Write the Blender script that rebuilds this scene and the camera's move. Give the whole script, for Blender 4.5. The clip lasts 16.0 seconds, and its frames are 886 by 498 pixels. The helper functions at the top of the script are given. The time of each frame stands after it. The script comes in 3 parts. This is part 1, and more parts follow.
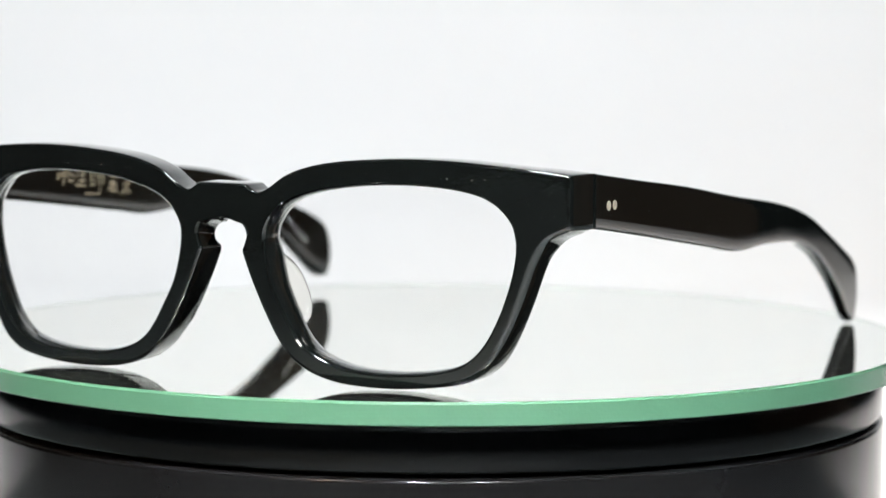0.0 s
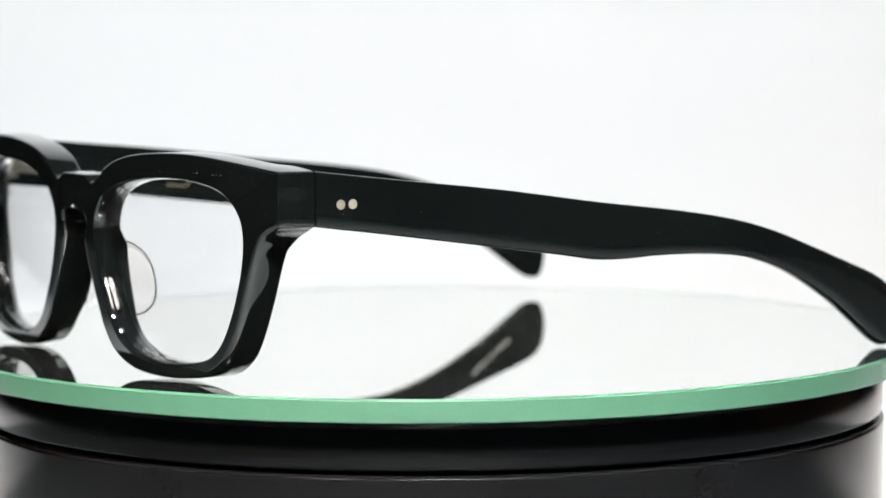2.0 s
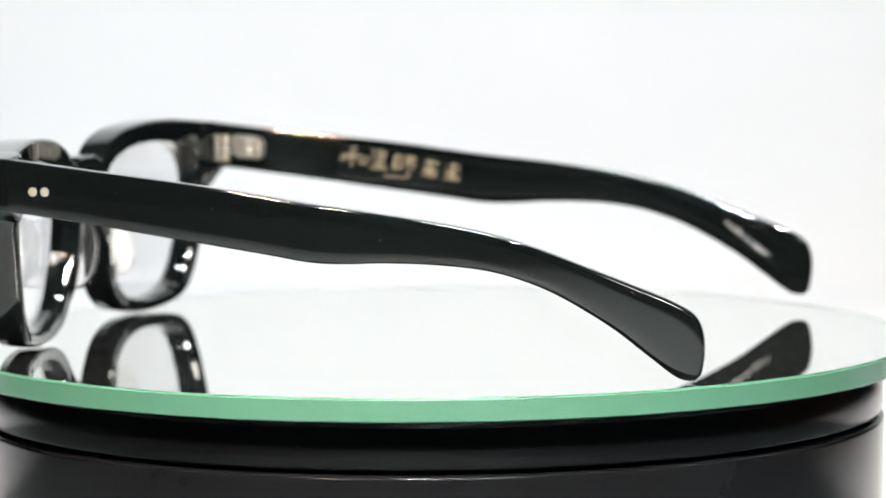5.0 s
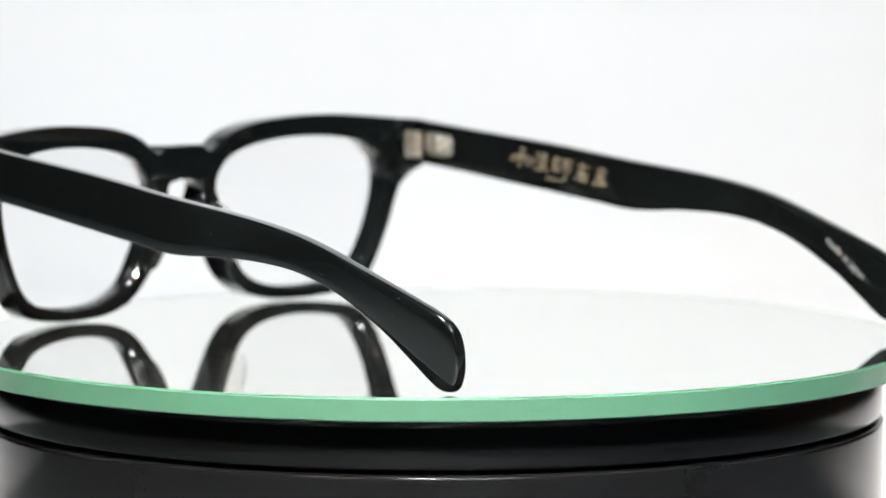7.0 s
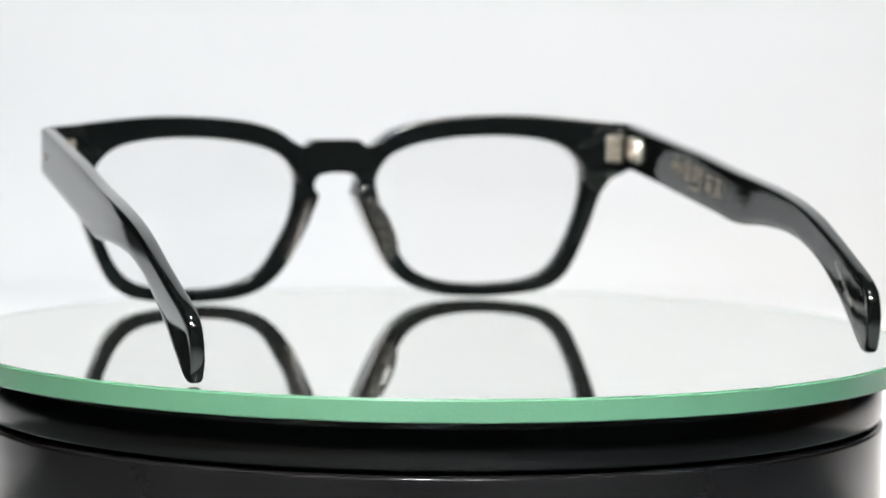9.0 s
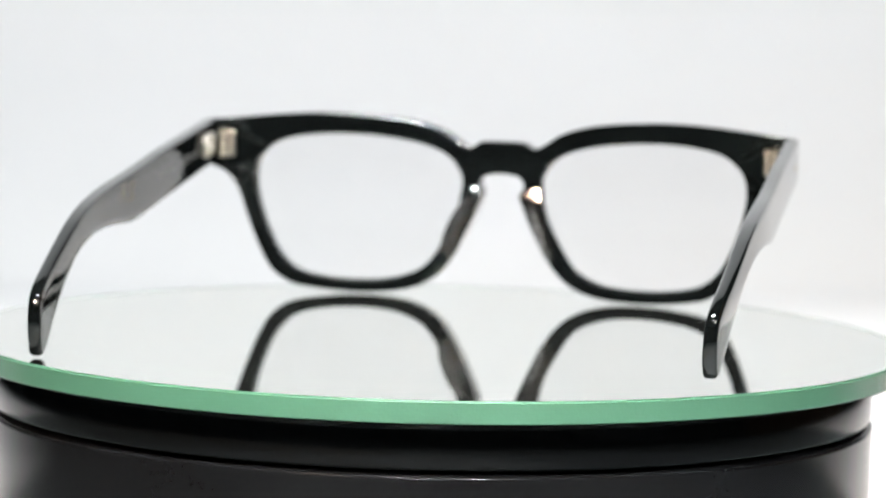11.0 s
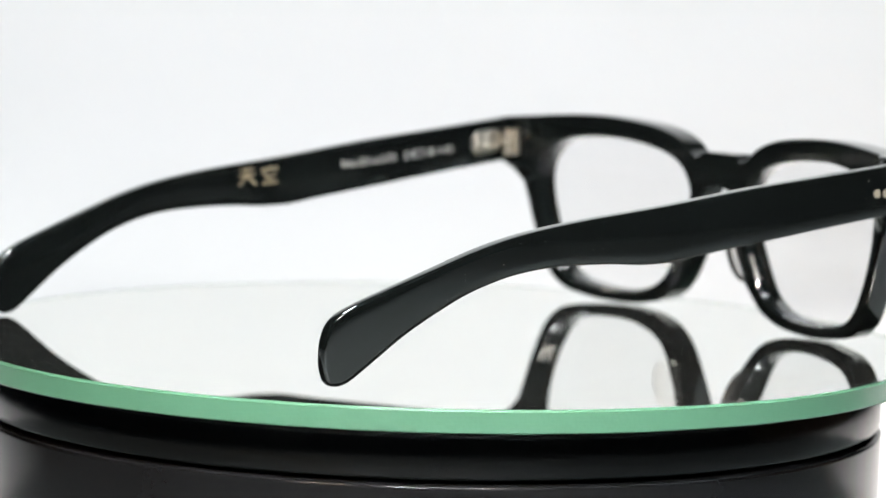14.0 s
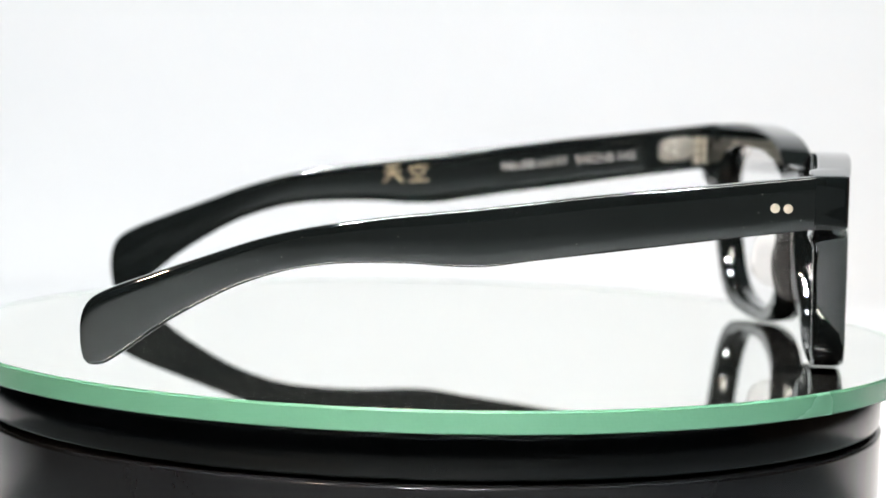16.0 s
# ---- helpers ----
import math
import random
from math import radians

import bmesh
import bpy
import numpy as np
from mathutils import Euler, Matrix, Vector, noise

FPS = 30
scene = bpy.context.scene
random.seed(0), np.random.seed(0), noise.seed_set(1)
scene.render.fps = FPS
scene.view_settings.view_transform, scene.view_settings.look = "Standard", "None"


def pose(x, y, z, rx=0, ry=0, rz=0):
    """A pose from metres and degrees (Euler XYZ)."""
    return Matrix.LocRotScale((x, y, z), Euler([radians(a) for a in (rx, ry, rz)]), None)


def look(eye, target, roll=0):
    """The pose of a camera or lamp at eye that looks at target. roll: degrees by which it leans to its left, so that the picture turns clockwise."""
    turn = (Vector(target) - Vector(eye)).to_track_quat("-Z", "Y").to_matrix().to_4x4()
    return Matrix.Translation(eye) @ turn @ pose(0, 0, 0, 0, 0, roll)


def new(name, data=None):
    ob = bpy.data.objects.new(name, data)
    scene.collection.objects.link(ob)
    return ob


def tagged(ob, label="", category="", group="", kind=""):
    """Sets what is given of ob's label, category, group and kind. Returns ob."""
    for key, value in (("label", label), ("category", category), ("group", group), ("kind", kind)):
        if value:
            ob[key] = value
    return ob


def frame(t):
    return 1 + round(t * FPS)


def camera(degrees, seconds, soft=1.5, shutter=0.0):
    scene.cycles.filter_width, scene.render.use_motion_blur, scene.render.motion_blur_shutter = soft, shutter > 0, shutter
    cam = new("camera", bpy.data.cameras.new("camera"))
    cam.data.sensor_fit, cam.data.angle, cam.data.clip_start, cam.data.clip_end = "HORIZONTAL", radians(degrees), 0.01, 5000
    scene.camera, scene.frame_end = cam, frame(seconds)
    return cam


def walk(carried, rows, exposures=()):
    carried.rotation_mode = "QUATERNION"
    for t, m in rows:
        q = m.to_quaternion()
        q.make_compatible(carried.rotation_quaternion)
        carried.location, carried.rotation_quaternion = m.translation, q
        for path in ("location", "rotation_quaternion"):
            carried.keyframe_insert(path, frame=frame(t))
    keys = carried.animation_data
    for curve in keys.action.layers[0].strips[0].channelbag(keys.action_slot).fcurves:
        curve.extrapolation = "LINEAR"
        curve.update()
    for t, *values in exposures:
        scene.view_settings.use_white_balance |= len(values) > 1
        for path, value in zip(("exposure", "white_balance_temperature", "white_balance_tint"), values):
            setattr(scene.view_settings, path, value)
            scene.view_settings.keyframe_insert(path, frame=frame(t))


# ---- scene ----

MM = 0.001

# ---------------------------------------------------------------- camera
EYE = (0.0, -0.7270, 0.09044)
AIM = pose(*EYE, 90 - 5.5875, 0, -0.174) @ pose(0, 0, 0, 0, 0, 0.568)


def back(d):
    """The camera's pose, drawn back d metres along its view."""
    return AIM @ pose(0, 0, d)


cam = camera(15.257, 16.0, soft=1.5)
cam.data.dof.use_dof = True
cam.data.dof.focus_distance = 0.642
cam.data.dof.aperture_fstop = 20.0
walk(cam, [(0, back(0)), (7.4, back(0)), (7.6, back(0.0175)), (8.2, back(0.0175)), (8.35, back(0)), (9.6, back(0)),
           (10.4, back(0.0163)), (13.38, back(0.0163)), (13.5, back(0)), (16, back(0))],
     exposures=[(0, -0.02), (1, 0.03), (7, 0.05), (8.3, -0.02), (9, -0.06), (11.5, -0.10), (13.2, -0.06), (14, -0.01), (15, 0.0), (16, 0.05)])

# ---------------------------------------------------------------- light
world = bpy.data.worlds.new("dim_room_air")
scene.world = world
world.use_nodes = True
world.node_tree.nodes["Background"].inputs[0].default_value = (0.9, 0.92, 1.0, 1)
world.node_tree.nodes["Background"].inputs[1].default_value = 0.02


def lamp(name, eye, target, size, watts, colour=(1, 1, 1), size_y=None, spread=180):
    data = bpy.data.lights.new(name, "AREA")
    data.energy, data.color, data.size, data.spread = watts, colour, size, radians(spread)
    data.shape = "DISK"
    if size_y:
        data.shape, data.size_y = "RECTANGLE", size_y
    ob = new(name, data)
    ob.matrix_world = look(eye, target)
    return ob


lamp("ceiling_spot_warm", (-0.78, -1.35, 1.45), (0, -0.30, 0), 0.06, 2.6, (1.0, 0.70, 0.46), spread=36)
lamp("ceiling_spot_wide", (-0.10, -1.30, 1.55), (0, -0.30, 0), 0.07, 5.4, (0.98, 0.99, 1.0), spread=36)
lamp("ceiling_spot_small", (0.36, -1.40, 1.45), (0, -0.30, 0), 0.06, 3.6, (0.98, 0.99, 1.0), spread=36)
# added fill, no known fitting: brightens table and walls that the lacquer reflects
lamp("room_fill", (0.5, -1.7, 1.74), (0.5, -1.7, 0), 0.6, 32, (1.0, 0.95, 0.88))
# added unseen lamp, placed only to light the paper evenly
lamp("backdrop_fill", (-0.03, -0.20, 0.70), (-0.03, 0.68, 0.08), 0.14, 8.3, (0.932, 0.970, 0.980))

# ---------------------------------------------------------------- materials


def nodes_of(name):
    m = bpy.data.materials.new(name)
    m.use_nodes = True
    nt = m.node_tree
    return m, nt, nt.nodes["Principled BSDF"]


def surface(name, colour, rough=0.5, metal=0.0, vary=0.1, scale=20.0, bump=0.0, bump_scale=200.0, coat=0.0, spec=0.5,
            rough_vary=0.0):
    """A procedural surface: colour varied at two scales, roughness smudges and fine relief, in metres."""
    m, nt, b = nodes_of(name)
    tc = nt.nodes.new("ShaderNodeTexCoord")
    big = nt.nodes.new("ShaderNodeTexNoise")
    big.inputs["Scale"].default_value, big.inputs["Detail"].default_value = scale, 4
    fine = nt.nodes.new("ShaderNodeTexNoise")
    fine.inputs["Scale"].default_value, fine.inputs["Detail"].default_value = bump_scale, 3
    for n in (big, fine):
        nt.links.new(tc.outputs["Object"], n.inputs["Vector"])
    add = nt.nodes.new("ShaderNodeMath")
    add.operation = "MULTIPLY_ADD"
    add.inputs[1].default_value = 0.35
    nt.links.new(fine.outputs["Fac"], add.inputs[0])
    nt.links.new(big.outputs["Fac"], add.inputs[2])
    ramp = nt.nodes.new("ShaderNodeMapRange")
    ramp.inputs["From Min"].default_value, ramp.inputs["From Max"].default_value = 0.35, 1.0
    ramp.inputs["To Min"].default_value, ramp.inputs["To Max"].default_value = 1 - vary, 1 + vary
    nt.links.new(add.outputs[0], ramp.inputs["Value"])
    mul = nt.nodes.new("ShaderNodeVectorMath")
    mul.operation = "SCALE"
    mul.inputs[0].default_value = colour
    nt.links.new(ramp.outputs["Result"], mul.inputs["Scale"])
    nt.links.new(mul.outputs["Vector"], b.inputs["Base Color"])
    b.inputs["Metallic"].default_value = metal
    b.inputs["Specular IOR Level"].default_value = spec
    b.inputs["Roughness"].default_value = rough
    if rough_vary:
        rr = nt.nodes.new("ShaderNodeMapRange")
        rr.inputs["From Min"].default_value, rr.inputs["From Max"].default_value = 0.3, 0.7
        rr.inputs["To Min"].default_value, rr.inputs["To Max"].default_value = max(0, rough - rough_vary), rough + rough_vary
        nt.links.new(big.outputs["Fac"], rr.inputs["Value"])
        nt.links.new(rr.outputs["Result"], b.inputs["Roughness"])
    if coat:
        b.inputs["Coat Weight"].default_value, b.inputs["Coat Roughness"].default_value = coat, 0.03
    if bump:
        bp = nt.nodes.new("ShaderNodeBump")
        bp.inputs["Strength"].default_value, bp.inputs["Distance"].default_value = bump, 0.0005
        nt.links.new(fine.outputs["Fac"], bp.inputs["Height"])
        nt.links.new(bp.outputs["Normal"], b.inputs["Normal"])
    return m


def clear(name, colour, rough, ior):
    m, nt, b = nodes_of(name)
    b.inputs["Base Color"].default_value = (*colour, 1)
    b.inputs["Roughness"].default_value = rough
    b.inputs["IOR"].default_value = ior
    b.inputs["Transmission Weight"].default_value = 1.0
    return m


LACQUER = surface("black_lacquered_acetate", (0.0019, 0.0025, 0.0025), 0.025, vary=0.25, scale=60, bump=0.010,
                  bump_scale=900, rough_vary=0.01, coat=0.5)
GOLD = surface("pale_gold_ink", (0.19, 0.16, 0.11), 0.45, 0.4, 0.15, 300)
WHITE_INK = surface("white_print", (0.18, 0.18, 0.18), 0.5, 0, 0.08, 400)
STEEL = surface("brushed_nickel", (0.72, 0.69, 0.63), 0.28, 1.0, 0.1, 500, 0.15, 3000)
STEEL_DARK = surface("aged_nickel", (0.50, 0.46, 0.39), 0.35, 1.0, 0.15, 500, 0.15, 3000)
RIVET = surface("brass_pin", (0.50, 0.45, 0.36), 0.3, 0.8, 0.1, 800)
LENS = clear("clear_demo_lens", (1.0, 1.0, 1.0), 0.0, 1.5)
PAD = clear("clear_acetate", (0.975, 0.955, 0.935), 0.02, 1.49)
PAD.node_tree.nodes["Principled BSDF"].inputs["Transmission Weight"].default_value = 0.985
GLASS = clear("clear_float_glass", (1.0, 1.0, 1.0), 0.0, 1.02)
SILVER = surface("silvering", (0.960, 0.974, 0.936), 0.0, 0.9965, 0.005, 15)
# pale colour stands in for light passing through the plate's far edge
LIT_RIM = surface("light_in_rim_paint", (0.205, 0.225, 0.215), 0.5, 0, 0.05, 40)
GREEN = surface("green_glass_edge", (0.042, 0.108, 0.068), 0.22, 0, 0.05, 35, 0.05, 1500, rough_vary=0.06)
DRUM = surface("black_gloss_plastic", (0.0020, 0.0022, 0.0025), 0.16, 0, 0.3, 30, 0.0, 700, spec=0.10, rough_vary=0.04)
DRUM_LOW = surface("black_satin_plastic", (0.004, 0.0042, 0.0046), 0.15, 0, 0.3, 30, 0.0, 600, spec=0.12, rough_vary=0.03)
DUST = surface("pale_dust", (0.20, 0.20, 0.19), 0.8, 0, 0.3, 2000)
PAPER = surface("white_backdrop_paper", (0.80, 0.81, 0.825), 0.85, 0, 0.015, 5, 0.1, 300, spec=0.2)
WALL_PAINT = surface("dim_brown_wall", (0.34, 0.20, 0.12), 0.8, 0, 0.2, 1.5, 0.1, 60)
DARK_PAINT = surface("dark_grey_paint", (0.011, 0.0155, 0.017), 0.8, 0, 0.2, 1.5, 0.1, 60)
CEILING_PAINT = surface("grey_ceiling_paint", (0.12, 0.12, 0.12), 0.85, 0, 0.1, 2, 0.1, 80)
FLOOR_WOOD = surface("dark_floor_wood", (0.05, 0.036, 0.026), 0.5, 0, 0.3, 3, 0.1, 50)
TABLE_WOOD = surface("grey_laminate", (0.125, 0.150, 0.155), 0.5, 0, 0.1, 6, 0.1, 90)

# ---------------------------------------------------------------- mesh helpers


def mesh_object(name, bm, material, smooth=True):
    bmesh.ops.recalc_face_normals(bm, faces=bm.faces[:])
    me = bpy.data.meshes.new(name)
    bm.to_mesh(me)
    bm.free()
    me.materials.append(material)
    if smooth:
        me.polygons.foreach_set("use_smooth", [True] * len(me.polygons))
        me.set_sharp_from_angle(angle=radians(38))
    return new(name, me)


def part(name, bm, material, parent, label="", smooth=True):
    ob = mesh_object(name, bm, material, smooth)
    ob.parent = parent
    if label:
        ob["label"] = label
    return ob


def box(bm, lo, hi, bevel=0.0):
    c = [(a + b) / 2 for a, b in zip(lo, hi)]
    s = [b - a for a, b in zip(lo, hi)]
    g = bmesh.ops.create_cube(bm, size=1, matrix=Matrix.Translation(c) @ Matrix.Diagonal((*s, 1)))
    if bevel:
        es = list({e for v in g["verts"] for e in v.link_edges})
        bmesh.ops.bevel(bm, geom=es, offset=bevel, segments=2, affect="EDGES", profile=0.5)
    return g["verts"]


def rod(bm, a, b, r, seg=16, bevel=0.0):
    a, b = Vector(a), Vector(b)
    q = (b - a).to_track_quat("Z", "Y").to_matrix().to_4x4()
    g = bmesh.ops.create_cone(bm, cap_ends=True, segments=seg, radius1=r, radius2=r, depth=(b - a).length,
                              matrix=Matrix.Translation((a + b) / 2) @ q)
    if bevel:
        es = [e for e in {e for v in g["verts"] for e in v.link_edges} if len(e.link_faces) == 2 and e.calc_face_angle() > 1]
        bmesh.ops.bevel(bm, geom=es, offset=bevel, segments=2, affect="EDGES", profile=0.5)


def lathe(bm, profile, seg=192):
    """A closed turned body from (radius, height) pairs."""
    rings = []
    for r, z in profile:
        if r < 1e-6:
            rings.append([bm.verts.new((0, 0, z))])
        else:
            rings.append([bm.verts.new((r * math.cos(2 * math.pi * k / seg), r * math.sin(2 * math.pi * k / seg), z))
                          for k in range(seg)])
    for a, b in zip(rings, rings[1:]):
        for k in range(seg):
            j = (k + 1) % seg
            if len(a) == 1 and len(b) == 1:
                continue
            if len(a) == 1:
                bm.faces.new((a[0], b[k], b[j]))
            elif len(b) == 1:
                bm.faces.new((a[k], a[j], b[0]))
            else:
                bm.faces.new((a[k], a[j], b[j], b[k]))


def spline(points, steps, closed=False):
    """A Catmull-Rom curve through 2D points."""
    n = len(points)
    out = []
    for i in range(n if closed else n - 1):
        if closed:
            p = [points[(i + k - 1) % n] for k in range(4)]
        else:
            p = [points[min(max(i + k - 1, 0), n - 1)] for k in range(4)]
        for s in range(steps):
            t = s / steps
            out.append(tuple(0.5 * (2 * p[1][d] + (p[2][d] - p[0][d]) * t
                                    + (2 * p[0][d] - 5 * p[1][d] + 4 * p[2][d] - p[3][d]) * t * t
                                    + (3 * p[1][d] - p[0][d] - 3 * p[2][d] + p[3][d]) * t ** 3) for d in range(2)))
    if not closed:
        out.append(tuple(points[-1]))
    return out


# ---------------------------------------------------------------- the room
def slab(name, lo, hi, material, label, category):
    bm = bmesh.new()
    box(bm, lo, hi)
    return tagged(mesh_object(name, bm, material, False), label, category, kind="structure")


TABLE_Z = -0.062
slab("floor", (-2.2, -3.0, -0.90), (2.2, 1.6, -0.812), FLOOR_WOOD, "dark brown wooden floor of the dim room", "floor")
slab("ceiling", (-2.2, -3.0, 1.75), (2.2, 1.6, 1.85), CEILING_PAINT, "plain grey ceiling above the display table", "ceiling")
slab("wall_south", (-2.2, -3.1, -0.812), (2.2, -3.0, 1.75), DARK_PAINT, "dark grey wall behind the camera", "wall")
slab("wall_north", (-2.2, 1.6, -0.812), (2.2, 1.7, 1.75), DARK_PAINT, "dark grey wall behind the backdrop", "wall")
slab("wall_west", (-2.3, -3.0, -0.812), (-2.2, 1.6, 1.75), DARK_PAINT, "dark grey side wall of the room", "wall")
slab("wall_east_1", (2.2, -3.0, -0.812), (2.3, -0.2, 1.75), DARK_PAINT, "dark grey side wall of the room", "wall")
slab("wall_east_2", (2.2, -0.2, -0.812), (2.3, 1.6, 1.75), WALL_PAINT, "dim brown side wall beside the backdrop", "wall")


def display_table():
    t = new("display_table")
    t.location = (0, 0.25, -0.812)
    bm = bmesh.new()
    box(bm, (-0.8, -1.60, TABLE_Z + 0.812 - 0.035), (0.8, 0.6, TABLE_Z + 0.812 - 0.002), 0.003)
    part("tabletop", bm, TABLE_WOOD, t)
    for sx in (-0.74, 0.74):
        for sy in (-1.54, 0.54):
            bm = bmesh.new()
            box(bm, (sx - 0.03, sy - 0.03, 0), (sx + 0.03, sy + 0.03, TABLE_Z + 0.812 - 0.035), 0.003)
            part("leg", bm, TABLE_WOOD, t)
    tagged(t, "grey laminate display table under the white backdrop", "table")


def backdrop():
    """A paper sweep: flat on the table, curved up into an upright sheet."""
    prof = [(0.125, TABLE_Z)] + [(0.635, TABLE_Z)]
    for k in range(1, 13):
        a = math.pi / 2 * k / 12
        prof.append((0.635 + 0.04 * math.sin(a), TABLE_Z + 0.04 * (1 - math.cos(a))))
    prof += [(0.675, 0.45), (0.68, 1.05)]
    bm = bmesh.new()
    rows = []
    for x in np.linspace(-0.52, 0.50, 9):
        rows.append([bm.verts.new((x, y, z)) for y, z in prof])
    faces = []
    for a, b in zip(rows, rows[1:]):
        for k in range(len(prof) - 1):
            faces.append(bm.faces.new((a[k], b[k], b[k + 1], a[k + 1])))
    bmesh.ops.recalc_face_normals(bm, faces=bm.faces[:])
    bmesh.ops.solidify(bm, geom=bm.faces[:], thickness=0.0008)
    return tagged(mesh_object("backdrop", bm, PAPER), "seamless white paper backdrop curving up behind the turntable",
                  "backdrop", kind="structure")


def paper_sheet():
    """A flat sheet on the table under the sweep, wider than it on one side."""
    t = new("paper_sheet")
    t.location = (0.12, 0.365, TABLE_Z - 0.002)
    bm = bmesh.new()
    box(bm, (-0.68, -0.255, 0.0002), (0.66, 0.225, 0.0012), 0.0002)
    part("sheet", bm, PAPER, t)
    tagged(t, "flat white paper sheet lying on the grey table", "paper")


display_table()
paper_sheet()
backdrop()

# ---------------------------------------------------------------- turntable and mirror
R_DISC = 0.1058


def turntable():
    t = new("turntable")
    t.location = (0, 0, TABLE_Z)
    bm = bmesh.new()
    lathe(bm, [(0, 0.001), (0.088, 0.001), (0.090, 0.003), (0.090, 0.013), (0.088, 0.015), (0, 0.015)], 128)
    part("base", bm, DRUM_LOW, t, "satin black stationary base ring")
    bm = bmesh.new()
    lathe(bm, [(0, 0.014), (0.012, 0.014), (0.012, 0.022), (0, 0.022)], 32)
    part("spindle", bm, STEEL, t)
    platter = new("platter")
    platter.parent = t
    bm = bmesh.new()
    z = -TABLE_Z
    lathe(bm, [(0, z - 0.0408), (0.0985, z - 0.0408), (0.0994, z - 0.0400), (0.0994, z - 0.0170), (0.09935, z - 0.0166),
               (0.0992, z - 0.01632), (0.0990, z - 0.01618), (0.0987, z - 0.0161), (0.0970, z - 0.0158), (0.0, z - 0.0158)])
    part("drum", bm, DRUM_LOW, platter, "satin black drum side")
    bm = bmesh.new()
    lathe(bm, [(0, z - 0.0153), (0.0975, z - 0.0153), (0.0985, z - 0.0151), (0.0990, z - 0.0146), (0.0992, z - 0.0138),
               (0.0990, z - 0.0060), (0.0986, z - 0.0053), (0, z - 0.0053)])
    part("top_ring", bm, DRUM, platter, "glossy black upper ring with a thin groove below")
    tagged(t, "round glossy black motorised display turntable on white paper", "turntable")
    return t, platter


def mirror_plate():
    t = new("mirror_plate")
    bm = bmesh.new()
    bmesh.ops.create_circle(bm, cap_ends=True, segments=256, radius=R_DISC - 0.0004)
    part("glass", bm, GLASS, t, "clear glass top surface").visible_shadow = False
    bm = bmesh.new()
    lathe(bm, [(0, -0.0048), (R_DISC - 0.0007, -0.0048), (R_DISC - 0.0007, -0.0002), (0, -0.0002)], 256)
    part("silvering", bm, SILVER, t, "silvered mirror back of the glass")
    bm = bmesh.new()
    lathe(bm, [(R_DISC - 0.0008, -0.0046), (R_DISC - 0.0003, -0.00475), (R_DISC, -0.0045), (R_DISC, -0.0005),
               (R_DISC - 0.0004, 0.0), (R_DISC - 0.0006, -0.0001)], 256)
    part("edge", bm, GREEN, t, "pale green polished glass edge")
    # added inner wall, its light painted on so it matches the bright mirror
    bm = bmesh.new()
    lathe(bm, [(R_DISC - 0.0006, -0.0001), (R_DISC - 0.00072, -0.00016), (R_DISC - 0.00072, -0.0046)], 256)
    part("light_painted_rim", bm, LIT_RIM, t, "thin rim between silvering and edge, painted pale as light through the glass")
    tagged(t, "round mirror plate with a pale green glass edge on the turntable", "mirror")
    return t


# ---------------------------------------------------------------- spectacles
# half outline of the front, in millimetres (outward from the middle, height), from the bridge's top round to the keyhole
TOP = [(0, 39.2), (3.2, 39.2), (5.4, 39.1), (6.4, 38.5), (7.5, 37.8), (8.8, 37.8), (11.0, 38.9), (14.2, 41.1), (18.2, 42.7),
       (24, 44.0), (32, 44.8), (41, 45.2), (50, 45.0), (61, 44.1), (70.5, 43.1), (71.9, 42.8)]
SIDE = [(72.4, 42.2), (72.4, 37), (72.4, 32.7)]
LOWER = [(71.9, 32.2), (70.2, 31.4), (68.0, 29.9), (66.8, 27.7), (65.2, 24.0), (63.1, 17.7), (60.5, 11.2), (58.0, 6.5),
         (55.3, 3.8), (51.7, 2.0), (46, 1.0), (39, 0.4), (32, 0.4), (25.5, 1.0), (20, 2.6), (16, 5.1), (13.2, 8.2), (11, 11.8),
         (8.6, 16.4), (6.4, 21.2), (4.9, 25.0), (4.7, 26.2)]
KEYHOLE = [(5.2, 27.4), (5.6, 29.1), (4.9, 30.8), (3.2, 31.8), (1.5, 32.0), (0, 32.0)]
OPENING = [(9.9, 27.9), (11.3, 20.5), (14.3, 14.2), (18.4, 8.0), (23.7, 4.9), (31, 3.4), (41, 3.4), (50, 5.0), (55, 8.6),
           (58.6, 15.0), (61.2, 23), (61.9, 29.4), (60.3, 34.3), (55, 38.2), (45, 39.9), (33, 39.9), (22, 38.4), (14.6, 35.8),
           (10.9, 32.0)]


def front_y(x):
    return -8.5 + 9.0 * (x / 72) ** 2


def back_y(x, z):
    y = front_y(x) + 7.0 + 0.15 * (x / 62) ** 2
    y += 1.3 * min(max((16 - x) / 6, 0), 1) * min(max((28 - z) / 3, 0), 1) * min(max((z - 6) / 5, 0), 1)
    k = min(max((x - 63.5) / 3.0, 0), 1) * min(max((z - 27) / 4, 0), 1)
    return y + (7.74 - y) * k * k * (3 - 2 * k)


def resample(points, step):
    out = []
    for a, b in zip(points, points[1:]):
        n = max(1, round(math.dist(a, b) / step))
        out += [(a[0] + (b[0] - a[0]) * k / n, a[1] + (b[1] - a[1]) * k / n) for k in range(n)]
    return out + [points[-1]]


